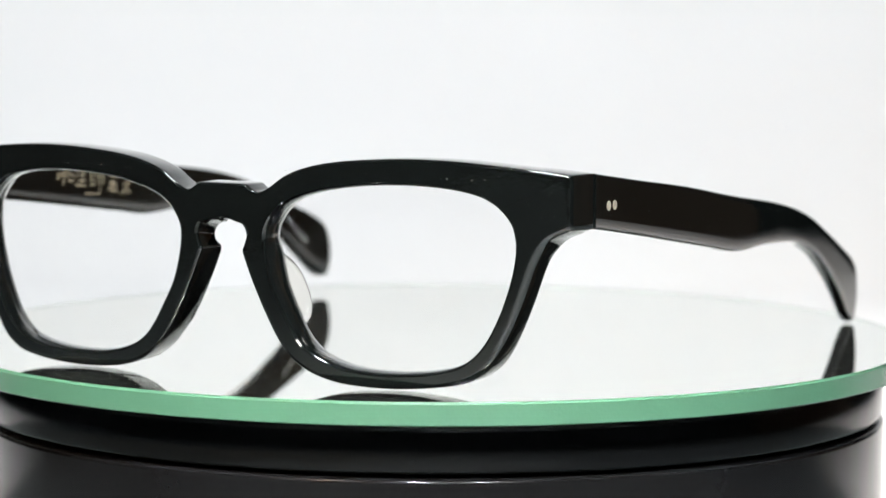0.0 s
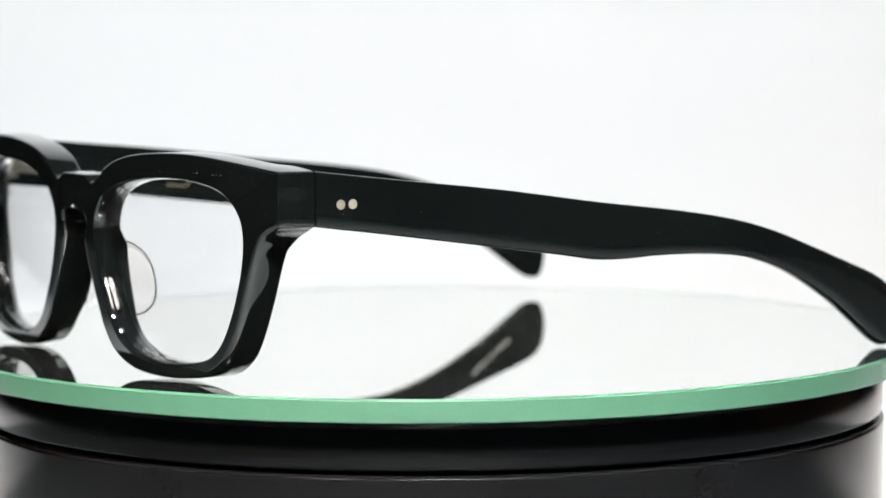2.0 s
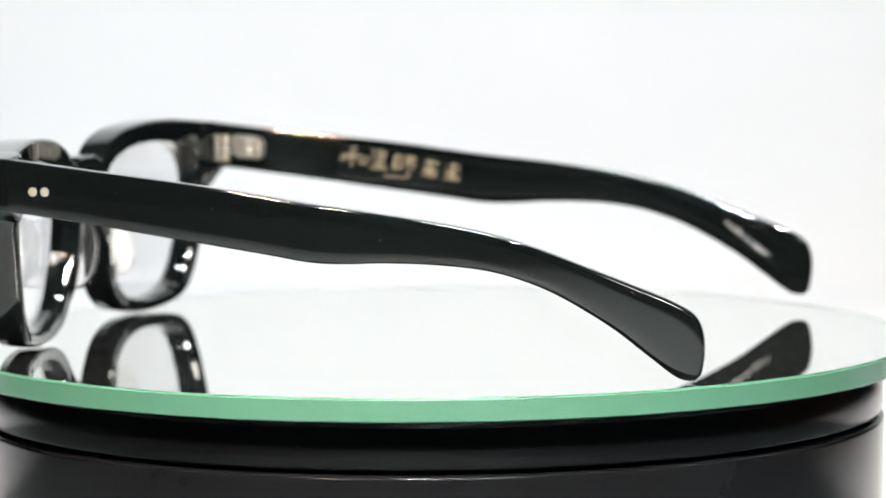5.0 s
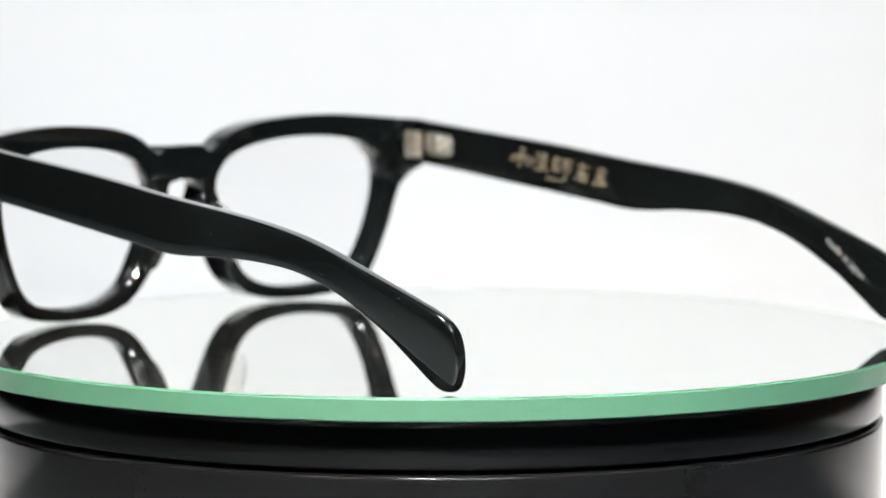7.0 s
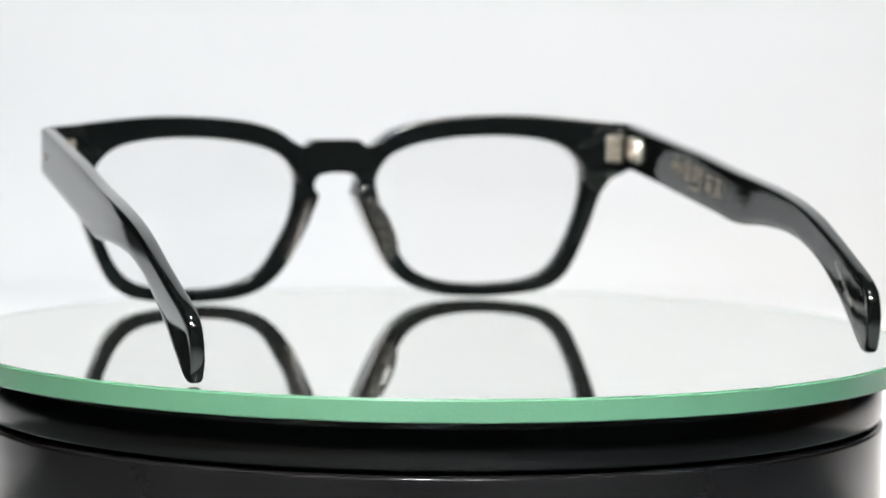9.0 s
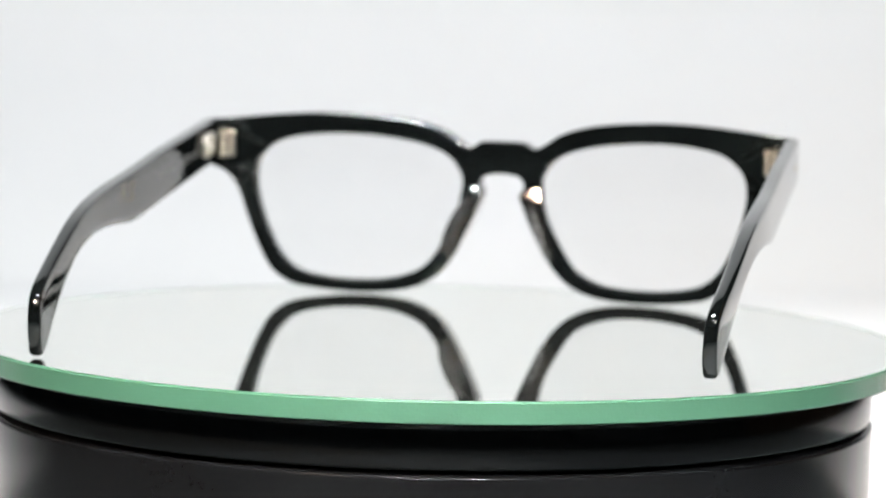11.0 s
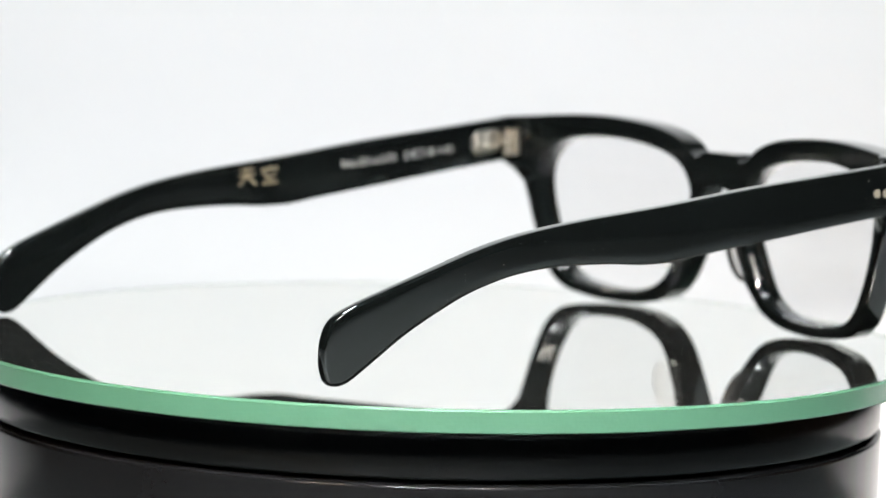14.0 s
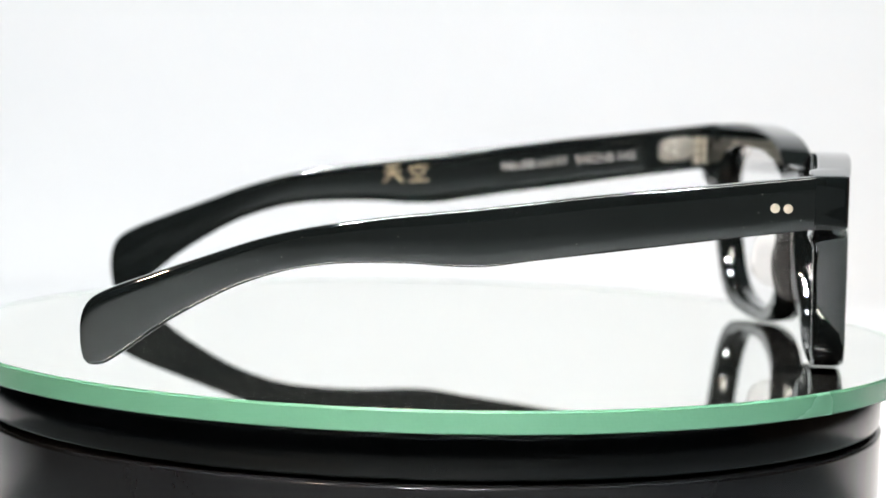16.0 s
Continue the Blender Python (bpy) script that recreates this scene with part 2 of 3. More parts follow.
def ray_hit(poly, c, d):
    """Where the ray from c along d leaves the closed polygon."""
    best = None
    for (ax, ay), (bx, by) in zip(poly, poly[1:] + poly[:1]):
        ex, ey = bx - ax, by - ay
        den = d[0] * ey - d[1] * ex
        if abs(den) < 1e-9:
            continue
        t = ((ax - c[0]) * ey - (ay - c[1]) * ex) / den
        u = ((ax - c[0]) * d[1] - (ay - c[1]) * d[0]) / den
        if t > 0 and -1e-6 <= u <= 1 + 1e-6 and (best is None or t > best):
            best = t
    return (c[0] + d[0] * best, c[1] + d[1] * best)


def front_half_rows():
    """Cross-sections of one half of the front, each a closed loop of points round lens rim or endpiece."""
    edge = resample(spline(TOP, 8)[:-1] + spline([TOP[-1]] + SIDE + [LOWER[0]], 6)[:-1] + spline(LOWER, 8)[:-1]
                    + spline([LOWER[-1]] + KEYHOLE, 8), 0.9)
    seam = [(0, 32.0 + (39.2 - 32.0) * k / 8) for k in range(1, 8)]
    loop = edge + seam
    hole = spline(OPENING, 10, True)
    c = (36.0, 24.0)
    n = len(loop)
    rows = []
    for i, p in enumerate(loop):
        q = ray_hit(hole, c, (p[0] - c[0], p[1] - c[1]))
        a, b = loop[(i - 1) % n], loop[(i + 1) % n]
        on_seam = p[0] < 1e-6
        if on_seam:
            nx, nz = 0.0, (1.0 if p[1] > 39.1 else -1.0 if p[1] < 32.1 else 0.0)
        else:
            tx, tz = b[0] - a[0], b[1] - a[1]
            ln = math.hypot(tx, tz) or 1
            nx, nz = -tz / ln, tx / ln
            if i < 3 or i > len(edge) - 4:
                nx = 0.0
        ux, uz = q[0] - c[0], q[1] - c[1]
        ul = math.hypot(ux, uz)
        ux, uz = ux / ul, uz / ul
        ri = 0.5
        rf = r = 0.65 + 0.55 * min(max((p[0] - 46) / 10, 0), 1) * min(max((31 - p[1]) / 4, 0), 1)
        corner = min(max((p[0] - 64) / 7, 0), 1) * min(max((p[1] - 28) / 4, 0), 1)
        r, rf = r - 0.40 * corner, rf + 0.3 * corner
        row = []

        def put(x, z, back, depth):
            y0, y1 = front_y(x), back_y(x, z)
            y = y1 - depth if back else y0 + depth
            if back:
                z -= 0.9 * min(max((6.8 - x) / 1.5, 0), 1) * min(max((z - 26) / 2, 0), 1) * min(max((37 - z) / 3, 0), 1)
            if x > 66:
                x += max(0, y) * 0.22 * min(1, (x - 66) / 4)
            row.append((x, y, z))

        for k in range(4):
            a2 = math.pi / 2 * k / 3
            put(q[0] + ux * ri * math.sin(a2), q[1] + uz * ri * math.sin(a2), False, ri * (1 - math.sin(a2)))
        ix, iz = q[0] + ux * ri, q[1] + uz * ri
        ox, oz = p[0] - nx * r, p[1] - nz * r
        fx, fz = p[0] - nx * rf, p[1] - nz * rf
        for k in (0.05, 0.33, 0.67, 0.95):
            put(ix + (fx - ix) * k, iz + (fz - iz) * k, False, 0)
        for k in range(5):
            a2 = math.pi / 2 * k / 4
            put(fx + nx * rf * math.sin(a2), fz + nz * rf * math.sin(a2), False, rf * (1 - math.cos(a2)))
        for k in range(5):
            a2 = math.pi / 2 * (1 - k / 4)
            put(ox + nx * r * math.sin(a2), oz + nz * r * math.sin(a2), True, r * (1 - math.cos(a2)))
        for k in (0.95, 0.67, 0.33, 0.05):
            put(ix + (ox - ix) * k, iz + (oz - iz) * k, True, 0)
        for k in range(4):
            a2 = math.pi / 2 * (1 - k / 3)
            put(q[0] + ux * ri * math.sin(a2), q[1] + uz * ri * math.sin(a2), True, ri * (1 - math.sin(a2)))
        thick = back_y(*q) - front_y(q[0]) - 2 * ri
        for f in (0.2, 0.4, 0.6, 0.8):
            swell = 0.35 * math.sin(math.pi * f)
            put(q[0] - ux * swell, q[1] - uz * swell, True, ri + thick * f)
        rows.append((row, on_seam))
    return rows


def spectacles_front(parent):
    bm = bmesh.new()
    for side in (1, -1):
        rows = front_half_rows()
        vs = [[bm.verts.new((side * x * MM, y * MM, z * MM)) for x, y, z in row] for row, s in rows]
        m = len(vs[0])
        for i in range(len(vs)):
            j = (i + 1) % len(vs)
            inner = rows[i][1] and rows[j][1]
            for k in range(m):
                if inner and 8 <= k < 17:
                    continue
                bm.faces.new((vs[i][k], vs[j][k], vs[j][(k + 1) % m], vs[i][(k + 1) % m]))
    bmesh.ops.remove_doubles(bm, verts=bm.verts[:], dist=0.00002)
    return part("front", bm, LACQUER, parent, "thick glossy black front with a keyhole bridge")


def lens(parent, side):
    hole = spline(OPENING, 8, True)
    bm = bmesh.new()
    c = (36.0, 24.0)
    faces = []
    for back in (0, 1):
        rings = []
        for f in (0.0, 0.33, 0.66, 1.0):
            ring = []
            for x, z in (hole if f else [c]):
                px, pz = c[0] + (x - c[0]) * f * 1.012, c[1] + (z - c[1]) * f * 1.012
                y = front_y(px) + 2.6 + 1.6 * back
                ring.append(bm.verts.new((side * px * MM, y * MM, pz * MM)))
            rings.append(ring)
        n = len(hole)
        for k in range(n):
            j = (k + 1) % n
            bm.faces.new((rings[0][0], rings[1][k], rings[1][j]))
            for a, b in zip(rings[1:], rings[2:]):
                bm.faces.new((a[k], a[j], b[j], b[k]))
        faces.append(rings[-1])
    for k in range(len(hole)):
        j = (k + 1) % len(hole)
        bm.faces.new((faces[0][k], faces[0][j], faces[1][j], faces[1][k]))
    ob = part("lens", bm, LENS, parent, "clear demo lens")
    ob.visible_shadow = False
    return ob


def nose_pad(parent, side):
    """A clear pad: a wing standing out behind the rim beside the nose, rounded at its free edge."""
    a, b = Vector((6.2, -0.6, 25.2)), Vector((12.4, -0.3, 9.8))
    out = Vector((0.34, 0.94, 0.0))
    along = b - a
    flat = along.cross(out).normalized()
    bm = bmesh.new()
    section = ((0, 1.0), (0.3, 0.75), (0.6, 0.55), (0.82, 0.5), (0.93, 0.42), (0.98, 0.25), (1.0, 0.0),
               (0.98, -0.25), (0.93, -0.42), (0.82, -0.5), (0.6, -0.5), (0.3, -0.55), (0, -0.6))
    loops = []
    for k in range(33):
        t = k / 32
        w = math.sqrt(max(0, 1 - abs(2 * t - 1) ** 2.4))
        p = a + along * t + out * (6.1 * w)
        q = a + along * (0.05 + 0.9 * t) + out * -1.0
        ring = []
        for f, h in section:
            v = q + (p - q) * f + flat * (h * (0.45 + 0.55 * w) + 1.1 * f * f)
            ring.append(bm.verts.new((side * v.x * MM, v.y * MM, v.z * MM)))
        loops.append(ring)
    n = len(section)
    for r, s in zip(loops, loops[1:]):
        for k in range(n):
            bm.faces.new((r[k], s[k], s[(k + 1) % n], r[(k + 1) % n]))
    bm.faces.new(loops[0])
    bm.faces.new(loops[-1])
    return part("nose_pad", bm, PAD, parent, "clear acetate nose pad")


# upper and lower edge of a temple seen from the side, in millimetres (back from the front, height)
TEMPLE_TOP = [(7.8, 42.9), (26, 40.6), (49, 37.8), (67, 35.1), (74, 34.1), (81, 33.2), (91, 31.9), (101, 30.3), (109, 28.6),
              (117, 26.2), (126, 22.8), (136, 18.9), (143.5, 15.8), (147.6, 13.2), (149.2, 9.8), (149.4, 5.6), (149.0, 2.4)]
TEMPLE_LOW = [(7.8, 32.2), (25, 29.8), (47, 26.5), (63, 24.1), (71, 22.8), (78, 22.5), (87, 22.8), (97, 22.6), (106, 21.8),
              (113, 20.2), (121, 17.0), (131, 11.0), (138, 5.6), (142.6, 1.9), (145.2, 0.4), (147.5, 0.3), (148.7, 1.3)]


def temple_mid(y):
    """Distance of a temple's middle plane from the middle of the front."""
    return 72.75 + 0.9 * y / 75 - (max(0, y - 80) / 67) ** 2 * 3.5


def temple_half(y):
    return 1.6 - 0.2 * min(max((y - 95) / 45, 0), 1)


def temple_edges(y):
    """Heights of a temple's lower and upper edge at y, for its middle stretch and tip."""
    return [float(np.interp(y, [p[0] for p in e[:13]], [p[1] for p in e[:13]])) for e in (TEMPLE_LOW, TEMPLE_TOP)]


def temple_bulge(y, z):
    """How far a temple's faces swell out between their edges."""
    lo, hi = temple_edges(y)
    f = (2 * z - lo - hi) / (hi - lo)
    return 0.06 * min(1, (hi - lo) / 10) * max(0, 1 - f * f)


def fit_temple(p, side):
    """The place on the spectacles of a temple's point; the two temples open and lift a little differently."""
    x, y, z = p
    lo, hi = temple_edges(y)
    k = min(max((y - 105) / 36, 0), 1)
    x -= 0.35 * (min(max((hi - z) / (hi - lo), 0), 1.2) - 0.35) * k * k * (3 - 2 * k)
    y += 0.9 * max(0, y - 105) / 42
    if side > 0:
        return Vector((x * MM, y * MM, z * MM))
    k = (y - 7.8) / 140
    lo, hi = temple_edges(y)
    z -= 0.45 * min(max((hi - z) / (hi - lo), 0), 1) * math.sin(math.pi * min(max((y - 100) / 44, 0), 1))
    return Vector((-(x + 1.0 * k) * MM, (y + 3.0 * k) * MM, (z + 2.6 * k) * MM))


def temple(parent, side):
    top, low = spline(TEMPLE_TOP, 6), spline(TEMPLE_LOW, 6)
    bm = bmesh.new()
    rings = []
    n = len(top)
    for i, (t, b) in enumerate(zip(top, low)):
        cy, cz = (t[0] + b[0]) / 2, (t[1] + b[1]) / 2
        wy, wz = (t[0] - b[0]) / 2, (t[1] - b[1]) / 2
        h = math.hypot(wy, wz)
        left = (n - 1 - i) / 7.0
        thick = temple_half(cy) * (1 if left > 1 else math.sqrt(max(0.02, 1 - (1 - left) ** 2)))
        r = min(0.5 + 0.45 * min(max((cy - 115) / 20, 0), 1), h * 0.9, thick * 0.8)
        ring = []
        section = []
        for sx, sz, a0 in ((1, 1, 0), (-1, 1, 90), (-1, -1, 180), (1, -1, 270)):
            for k in range(5):
                a = radians(a0 + 90 * k / 4)
                section.append((sx * (thick - r) + r * math.cos(a), (sz * (h - r) + r * math.sin(a)) / h))
            if (sx, sz) in ((-1, 1), (1, -1)):
                zs = -sz * (h - r) / h
                section += [(sx * thick, zs * f) for f in (-0.6, -0.2, 0.2, 0.6)]
        for px, pz in section:
            px += math.copysign(0.06 * min(1, h / 5) * (1 - pz * pz), px)
            y = cy + wy * pz
            ring.append(bm.verts.new(fit_temple((temple_mid(y) + px, y, cz + wz * pz), side)))
        rings.append(ring)
    m = len(rings[0])
    for a, b in zip(rings, rings[1:]):
        for k in range(m):
            bm.faces.new((a[k], b[k], b[(k + 1) % m], a[(k + 1) % m]))
    bm.faces.new(rings[0])
    bm.faces.new(rings[-1])
    return part("temple", bm, LACQUER, parent, "glossy black temple with a curved tip")


def on_temple(side, outer, y0, z0, dy, dz, u, v, lift):
    """A point on a temple's face: u along the reading line, v across it, both in millimetres."""
    ln = math.hypot(dy, dz)
    dy, dz = dy / ln, dz / ln
    uy, uz = (dz, -dy) if dy < 0 else (-dz, dy)
    y, z = y0 + dy * u + uy * v, z0 + dz * u + uz * v
    x = temple_mid(y) + (temple_half(y) + temple_bulge(y, z) + lift) * (1 if outer else -1)
    return fit_temple((x, y, z), side)


def lettering(name, text, temple_ob, side, y0, z0, y1, z1, height, material, label, lift=0.04):
    """Printed words laid on a temple's inner face, between two points of the reading line."""
    cu = bpy.data.curves.new(name, "FONT")
    cu.body = text
    cu.size = 1.0
    cu.resolution_u = 2
    tmp = new(name, cu)
    bpy.context.view_layer.update()
    me = bpy.data.meshes.new_from_object(tmp.evaluated_get(bpy.context.evaluated_depsgraph_get()))
    bpy.data.objects.remove(tmp)
    bpy.data.curves.remove(cu)
    bm = bmesh.new()
    bm.from_mesh(me)
    bpy.data.meshes.remove(me)
    xs = [v.co.x for v in bm.verts]
    lo, hi = min(xs), max(xs)
    length = math.hypot(y1 - y0, z1 - z0)
    for v in bm.verts:
        u = (v.co.x - lo) / (hi - lo) * length
        v.co = on_temple(side, False, y0, z0, y1 - y0, z1 - z0, u, v.co.y * height / 0.72, lift)
    return part(name, bm, material, temple_ob, label, False)


def strokes(name, marks, temple_ob, side, y0, z0, y1, z1, material, label):
    """Script that stays plain: short bars (u0, v0, u1, v1, width) in millimetres on a temple's inner face."""
    bm = bmesh.new()
    for u0, v0, u1, v1, w in marks:
        ln = math.hypot(u1 - u0, v1 - v0) or 1
        ex, ey = -(v1 - v0) / ln * w / 2, (u1 - u0) / ln * w / 2
        q = []
        for u, v, s in ((u0, v0, 1), (u0, v0, -1), (u1, v1, -1), (u1, v1, 1)):
            q.append(bm.verts.new(on_temple(side, False, y0, z0, y1 - y0, z1 - z0, u + ex * s, v + ey * s, 0.05)))
        bm.faces.new(q)
    return tagged(part(name, bm, material, temple_ob, label, False), kind="stuff")


def hinge(front_ob, temple_ob, side):
    lo, hi = sorted((side * 66.2 * MM, side * 69.0 * MM))
    bm = bmesh.new()
    box(bm, (lo, 7.2 * MM, 33.8 * MM), (hi, 8.1 * MM, 40.2 * MM), 0.35 * MM)
    leaf = part("hinge_leaf", bm, STEEL, front_ob, "silver hinge leaf on the back of the front")
    for k in range(7):
        z = 33.6 + k * 0.97
        bm = bmesh.new()
        rod(bm, (side * 68.7 * MM, 9.4 * MM, z * MM), (side * 68.7 * MM, 9.4 * MM, (z + 0.78) * MM), 1.15 * MM, 16, 0.16 * MM)
        part("knuckle", bm, STEEL if k % 2 else STEEL_DARK, front_ob)
    for z in (35.2, 37.0, 38.8):
        bm = bmesh.new()
        rod(bm, (side * 67.3 * MM, 7.9 * MM, z * MM), (side * 67.3 * MM, 8.3 * MM, z * MM), 0.5 * MM, 12, 0.1 * MM)
        part("screw", bm, STEEL_DARK, leaf)
    bm = bmesh.new()
    base = []
    for lift in (0.0, 0.9):
        ring = []
        for k in range(28):
            a = 2 * math.pi * k / 28
            cu = max(-1, min(1, 1.12 * math.cos(a)))
            sv = max(-1, min(1, 1.2 * math.sin(a)))
            s = 0.9 if lift else 1.0
            y, z = 14.2 + 4.3 * cu * s, 36.9 + 2.9 * sv * s - (4.3 * cu * s) * 0.12
            x = temple_mid(y) - temple_half(y) - lift - 0.12
            ring.append(bm.verts.new(fit_temple((x, y, z), side)))
        base.append(ring)
    for k in range(28):
        bm.faces.new((base[0][k], base[0][(k + 1) % 28], base[1][(k + 1) % 28], base[1][k]))
    bm.faces.new(base[1])
    plate = part("hinge_plate", bm, STEEL, temple_ob, "rounded silver hinge plate with three pins")
    for y, z in ((14.6, 38.3), (14.6, 35.7), (16.9, 36.7)):
        bm = bmesh.new()
        bmesh.ops.create_uvsphere(bm, u_segments=12, v_segments=8, radius=0.75 * MM,
                                  matrix=Matrix.Translation(fit_temple((temple_mid(y) - temple_half(y) - 0.95, y, z), side)))
        part("hinge_pin", bm, STEEL, temple_ob)


def outer_rivets(temple_ob, side):
    for y in (13.1, 15.7):
        bm = bmesh.new()
        z = 36.35
        x = temple_mid(y) + temple_half(y) + temple_bulge(y, z)
        rod(bm, fit_temple((x - 0.5, y, z), side), fit_temple((x + 0.05, y, z), side), 0.95 * MM, 24, 0.03 * MM)
        part("rivet", bm, RIVET, temple_ob, "small pale brass rivet")


# two brushed characters, as bars along and across the line
SKY_MARK = [(0.6, 4.0, 4.4, 4.3, 0.38), (0.3, 2.6, 4.7, 2.9, 0.38), (2.6, 4.1, 2.3, 2.4, 0.38), (2.3, 2.4, 0.3, 0.2, 0.41),
            (2.5, 2.6, 5.0, 0.3, 0.49), (8.6, 4.9, 8.9, 4.2, 0.38), (6.6, 3.9, 6.5, 3.0, 0.34), (6.6, 3.9, 11.0, 4.2, 0.34),
            (11.0, 4.2, 10.7, 3.3, 0.34), (8.2, 3.6, 7.0, 2.3, 0.34), (9.3, 3.7, 10.4, 2.5, 0.34), (7.3, 1.9, 10.2, 2.1, 0.34),
            (8.8, 2.0, 8.7, 0.6, 0.38), (6.6, 0.4, 11.2, 0.7, 0.41)]


HARMONY_MARK = [(2.6, 4.6, 4.2, 5.2, 0.33), (0.2, 2.6, 5.0, 3.6, 0.34), (3.2, 5.0, 3.2, 0.2, 0.37), (3.1, 3.0, 0.3, 1.4, 0.34),
                (3.3, 2.9, 4.6, 2.2, 0.33), (5.0, 3.0, 5.2, 1.4, 0.31), (5.0, 3.0, 7.0, 3.0, 0.31), (7.0, 3.0, 6.8, 1.5, 0.31),
                (5.2, 1.4, 6.8, 1.5, 0.31)]
LACQUER_MARK = [(7.8, 4.9, 8.5, 4.6, 0.33), (7.7, 3.9, 8.4, 3.7, 0.33), (7.8, 2.6, 8.6, 3.2, 0.33), (10.3, 5.2, 9.0, 4.2, 0.31),
                (10.3, 5.2, 11.6, 4.3, 0.31), (9.3, 3.8, 11.4, 3.9, 0.28), (10.3, 4.6, 10.3, 2.6, 0.30), (10.0, 3.4, 9.2, 2.8, 0.28),
                (10.6, 3.4, 11.4, 2.8, 0.28), (8.6, 1.9, 11.6, 2.1, 0.31), (10.2, 2.6, 10.2, 0.8, 0.33), (7.8, 0.8, 12.2, 1.0, 0.34)]
MASTER_MARK = [(14.4, 5.0, 13.8, 4.5, 0.30), (13.5, 4.5, 13.5, 1.4, 0.31), (13.5, 4.4, 15.4, 4.5, 0.28), (15.4, 4.5, 15.4, 3.4, 0.30),
               (13.5, 3.3, 15.4, 3.4, 0.28), (13.5, 2.4, 15.4, 2.5, 0.28), (15.4, 2.5, 15.4, 1.5, 0.30), (13.5, 1.4, 15.4, 1.5, 0.28),
               (16.0, 4.6, 19.0, 4.8, 0.31), (16.4, 3.7, 16.4, 1.8, 0.31), (16.4, 3.7, 18.8, 3.8, 0.30), (18.8, 3.8, 18.6, 1.8, 0.31),
               (17.6, 4.6, 17.5, 0.0, 0.34), (17.5, 0.0, 16.6, -0.5, 0.33), (16.6, -0.5, 11.8, -0.7, 0.34)]


def script_bars(count, size, gap, seed):
    """Bars of a brush-written mark: a few uprights, levels and slants to each character."""
    rnd = random.Random(seed)
    marks = []
    for c in range(count):
        u = c * (size + gap)
        for k in range(3):
            v = size * (0.15 + 0.35 * k) + rnd.uniform(-0.3, 0.3)
            marks.append((u + rnd.uniform(0.1, 1.2), v, u + size - rnd.uniform(0.2, 1.4), v + rnd.uniform(-0.3, 0.6), 0.30))
        marks.append((u + size * 0.5, size * 0.05, u + size * 0.5 + rnd.uniform(-0.3, 0.3), size, 0.34))
        marks.append((u + size * 0.45, size * 0.5, u + rnd.uniform(0.2, 1.0), rnd.uniform(0, 0.8), 0.30))
        marks.append((u + size * 0.55, size * 0.5, u + size - rnd.uniform(0.1, 1.2), rnd.uniform(0, 0.9), 0.33))
    return marks


def speck(bm, place, u, v, rnd):
    """One fleck of lint: a small uneven four-sided chip, place(u, v, lift) gives its corners."""
    size = rnd.uniform(0.05, 0.10) * (2.0 if rnd.random() < 0.12 else 1.0)
    turn = rnd.uniform(0, math.pi)
    ring = []
    for k in range(4):
        a = turn + math.pi / 2 * k
        d = size * (1.0 if k % 2 else rnd.uniform(0.4, 1.0))
        ring.append(bm.verts.new(place(u + d * math.cos(a), v + d * math.sin(a), 0.03)))
    bm.faces.new(ring)


def temple_dust(temple_ob, side, seed):
    rnd = random.Random(seed)
    bm = bmesh.new()
    for _ in range(46):
        y = rnd.uniform(10, 138)
        lo, hi = temple_edges(y)
        z = rnd.uniform(lo + 1.2, hi - 1.2)
        speck(bm, lambda u, v, lift: on_temple(side, True, u, v, 1, 0, 0, 0, lift), y, z, rnd)
    tagged(part("dust", bm, DUST, temple_ob, "a few pale flecks of dust", False), kind="stuff")


def front_dust(front_ob, seed):
    rnd = random.Random(seed)
    bm = bmesh.new()
    for _ in range(60):
        side = rnd.choice((1, -1))
        x, z = rnd.uniform(12, 70), rnd.choice((rnd.uniform(41.2, 42.4), rnd.uniform(34, 41) if rnd.random() < 0.5 else 41.6))
        if z < 41 and x < 64:
            x = rnd.uniform(64, 70)
        speck(bm, lambda u, v, lift: Vector((side * u * MM, (front_y(u) - lift) * MM, v * MM)), x, z, rnd)
    tagged(part("dust", bm, DUST, front_ob, "a few pale flecks of dust", False), kind="stuff")


def spectacles():
    t = new("spectacles")
    front_ob = spectacles_front(t)
    front_dust(front_ob, 5)
    for side in (1, -1):
        lens(t, side)
        nose_pad(t, side)
        tem = temple(t, side)
        hinge(front_ob, tem, side)
        outer_rivets(tem, side)
        temple_dust(tem, side, 11 + side)
        if side > 0:
            lettering("printed_size", "No.03.col.01  54\u25a118-145", tem, side, 56.1, 31.0, 24.0, 34.3, 2.1, WHITE_INK,
                      "small white printed model and size line")
            strokes("gold_mark", SKY_MARK, tem, side, 85.3, 27.2, 73.4, 27.6, GOLD, "small gold brush characters")
        else:
            lettering("printed_origin", "made in japan", tem, side, 129.2, 17.4, 139.4, 9.2, 1.7, WHITE_INK,
                      "small white printed words", 0.13)
            strokes("gold_script", HARMONY_MARK + LACQUER_MARK + MASTER_MARK, tem, side, 36.5, 32.2, 55.8, 28.9, GOLD, "gold brush script")
            strokes("gold_script", script_bars(2, 4.9, 0.4, 23), tem, side, 56.4, 28.9, 67.7, 26.9, GOLD, "gold brush script")
    tagged(t, "glossy black acetate spectacles with clear lenses, standing open on a mirror", "spectacles")
    return t


table_ob, platter_ob = turntable()
mirror_ob = mirror_plate()
glasses_ob = spectacles()

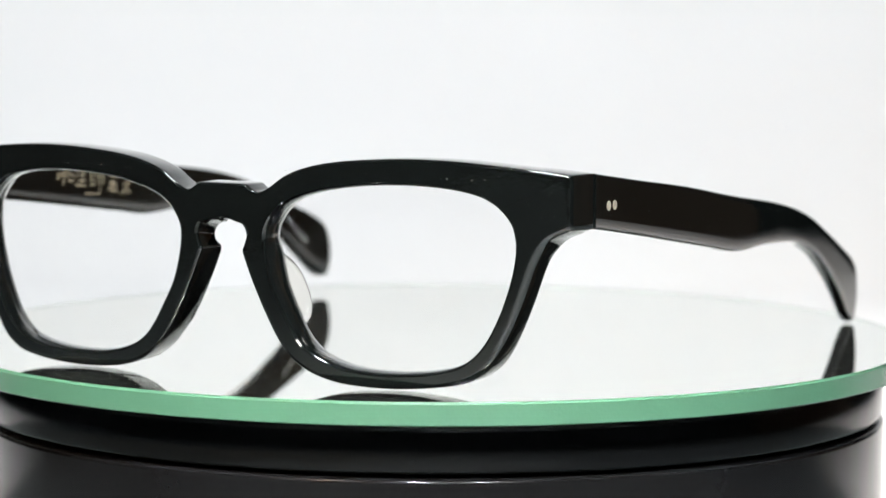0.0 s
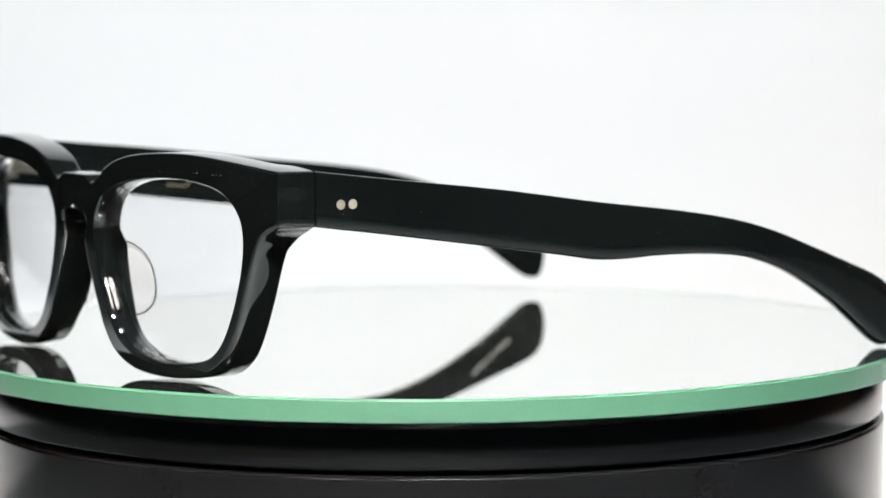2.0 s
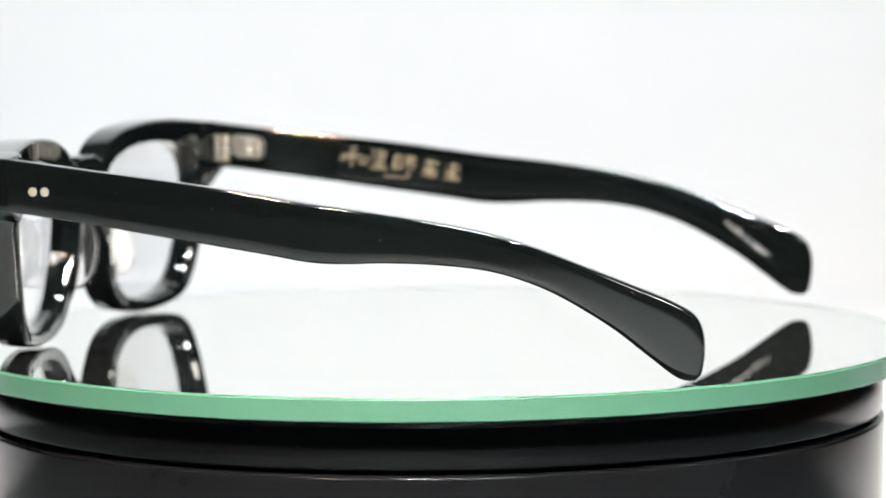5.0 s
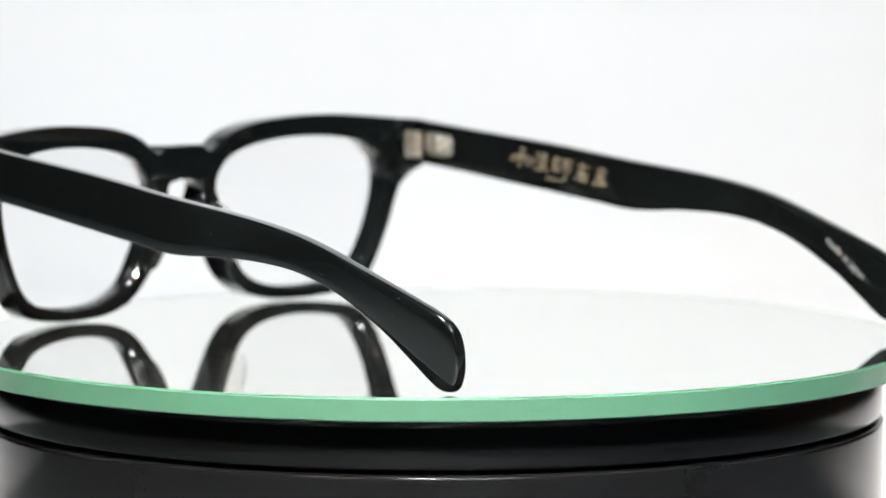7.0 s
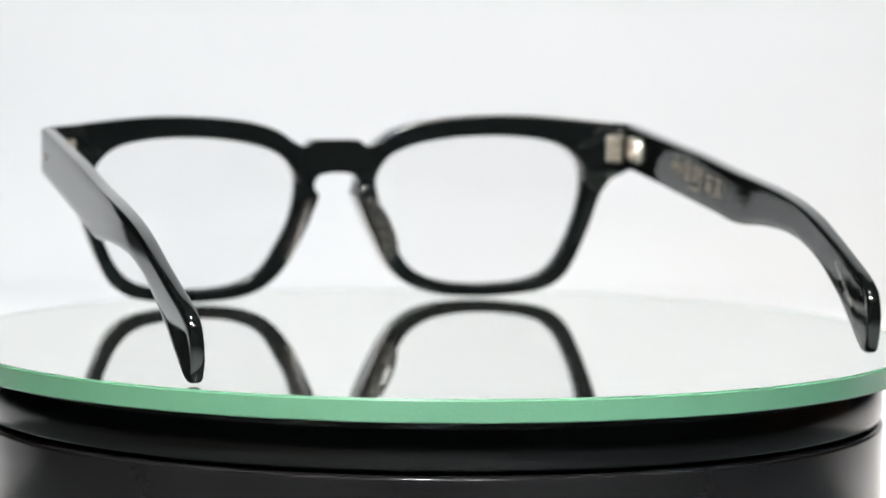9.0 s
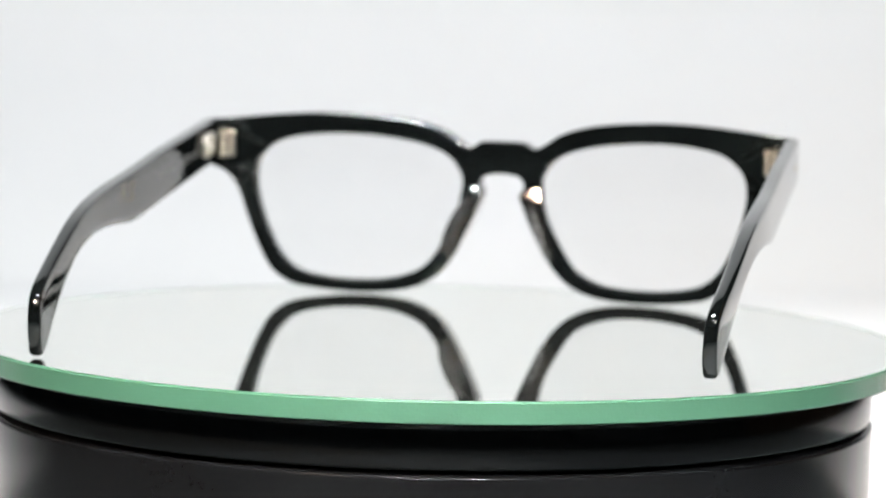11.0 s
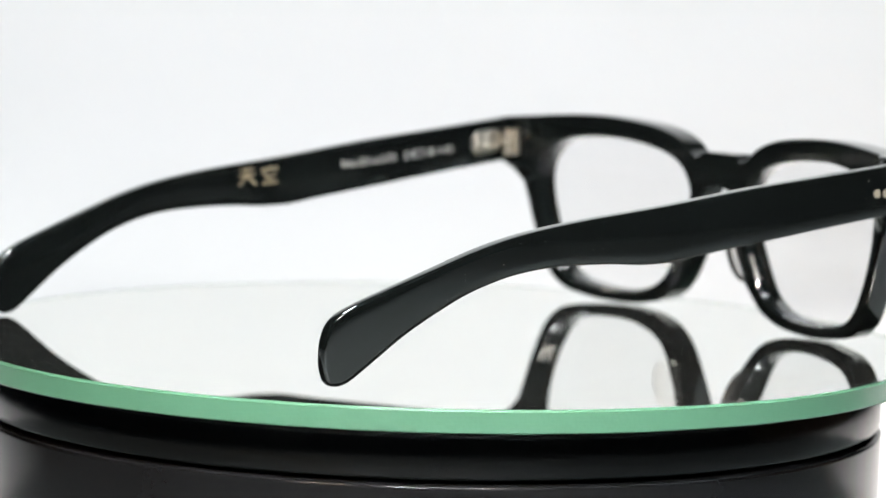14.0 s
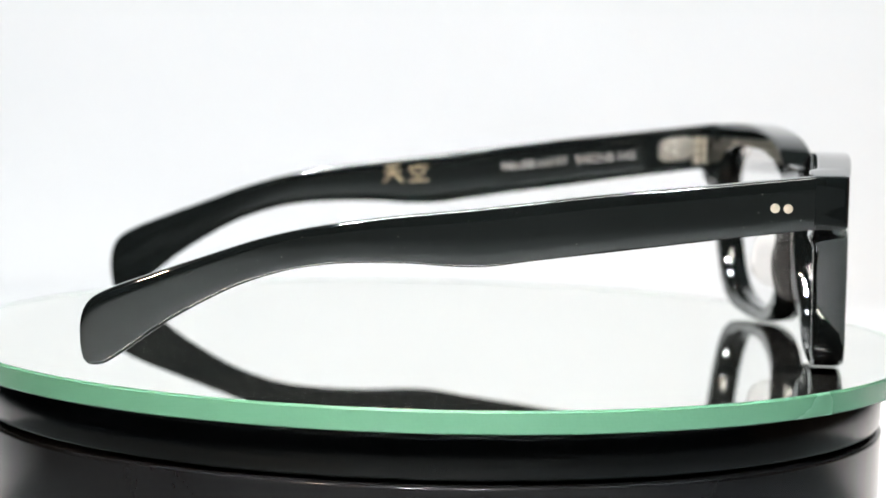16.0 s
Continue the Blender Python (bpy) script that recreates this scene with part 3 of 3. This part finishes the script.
# ---------------------------------------------------------------- turning
# seconds, degrees of turn, two degrees of wobble, millimetres of lift
TURN = [(0, -28.73, -0.387, 0.48, 0.2),
        (0.5, -36.18, -0.354, 0.344, 0.18),
        (1, -43.68, -0.329, 0.207, 0.17),
        (1.5, -51.37, -0.298, 0.07, 0.17),
        (2, -58.9, -0.279, -0.053, 0.18),
        (2.5, -66.42, -0.269, -0.153, 0.19),
        (3, -73.78, -0.249, -0.247, 0.2),
        (3.6, -82.69, -0.241, -0.265, 0.2),
        (4.5, -96.18, 0.011, -0.469, 0.15),
        (5.5, -111.06, 0.202, -0.626, 0.12),
        (6, -118.23, 0.174, -0.567, 0.06),
        (6.5, -125.37, 0.147, -0.496, 0.0),
        (7, -132.59, 0.151, -0.444, -0.02),
        (7.5, -139.92, 0.143, -0.364, -0.1),
        (8, -147.29, 0.134, -0.295, -0.18),
        (8.5, -154.94, 0.118, -0.312, -0.17),
        (9, -162.59, 0.102, -0.33, -0.16),
        (9.6, -171.33, 0.17, -0.211, -0.18),
        (10.4, -182.97, 0.262, -0.052, -0.22),
        (11.5, -198.97, 0.367, 0.159, -0.26),
        (12, -206.31, 0.275, 0.127, -0.22),
        (12.5, -213.58, 0.196, 0.102, -0.19),
        (13, -220.56, 0.187, 0.122, -0.18),
        (13.5, -227.73, 0.202, 0.153, -0.19),
        (14, -235.43, 0.185, 0.21, -0.19),
        (14.5, -243.22, 0.158, 0.259, -0.18),
        (15, -250.78, 0.116, 0.248, -0.1),
        (15.5, -258.2, 0.068, 0.239, -0.0),
        (16, -265.65, 0.038, 0.249, 0.07)]


def turned(degrees, a, b, lift):
    return (pose(0, 0, lift * MM, a) @ pose(0, 0, 0, 0, b) @ pose(0, 0, 0, 0, 0, degrees)
            @ pose(0, 0, 0, 0.600) @ pose(0, 0, 0, 0, -0.540))


def motions():
    rows = [(t, turned(*r)) for t, *r in TURN]
    walk(platter_ob, [(t, pose(0, 0, -TABLE_Z) @ m @ pose(0, 0, TABLE_Z)) for t, m in rows])
    walk(mirror_ob, [(t, m @ pose(-0.0006, -0.0003, 0)) for t, m in rows])
    walk(glasses_ob, [(t, m @ pose(-0.00032, -0.07791, 0.0001)) for t, m in rows])


motions()
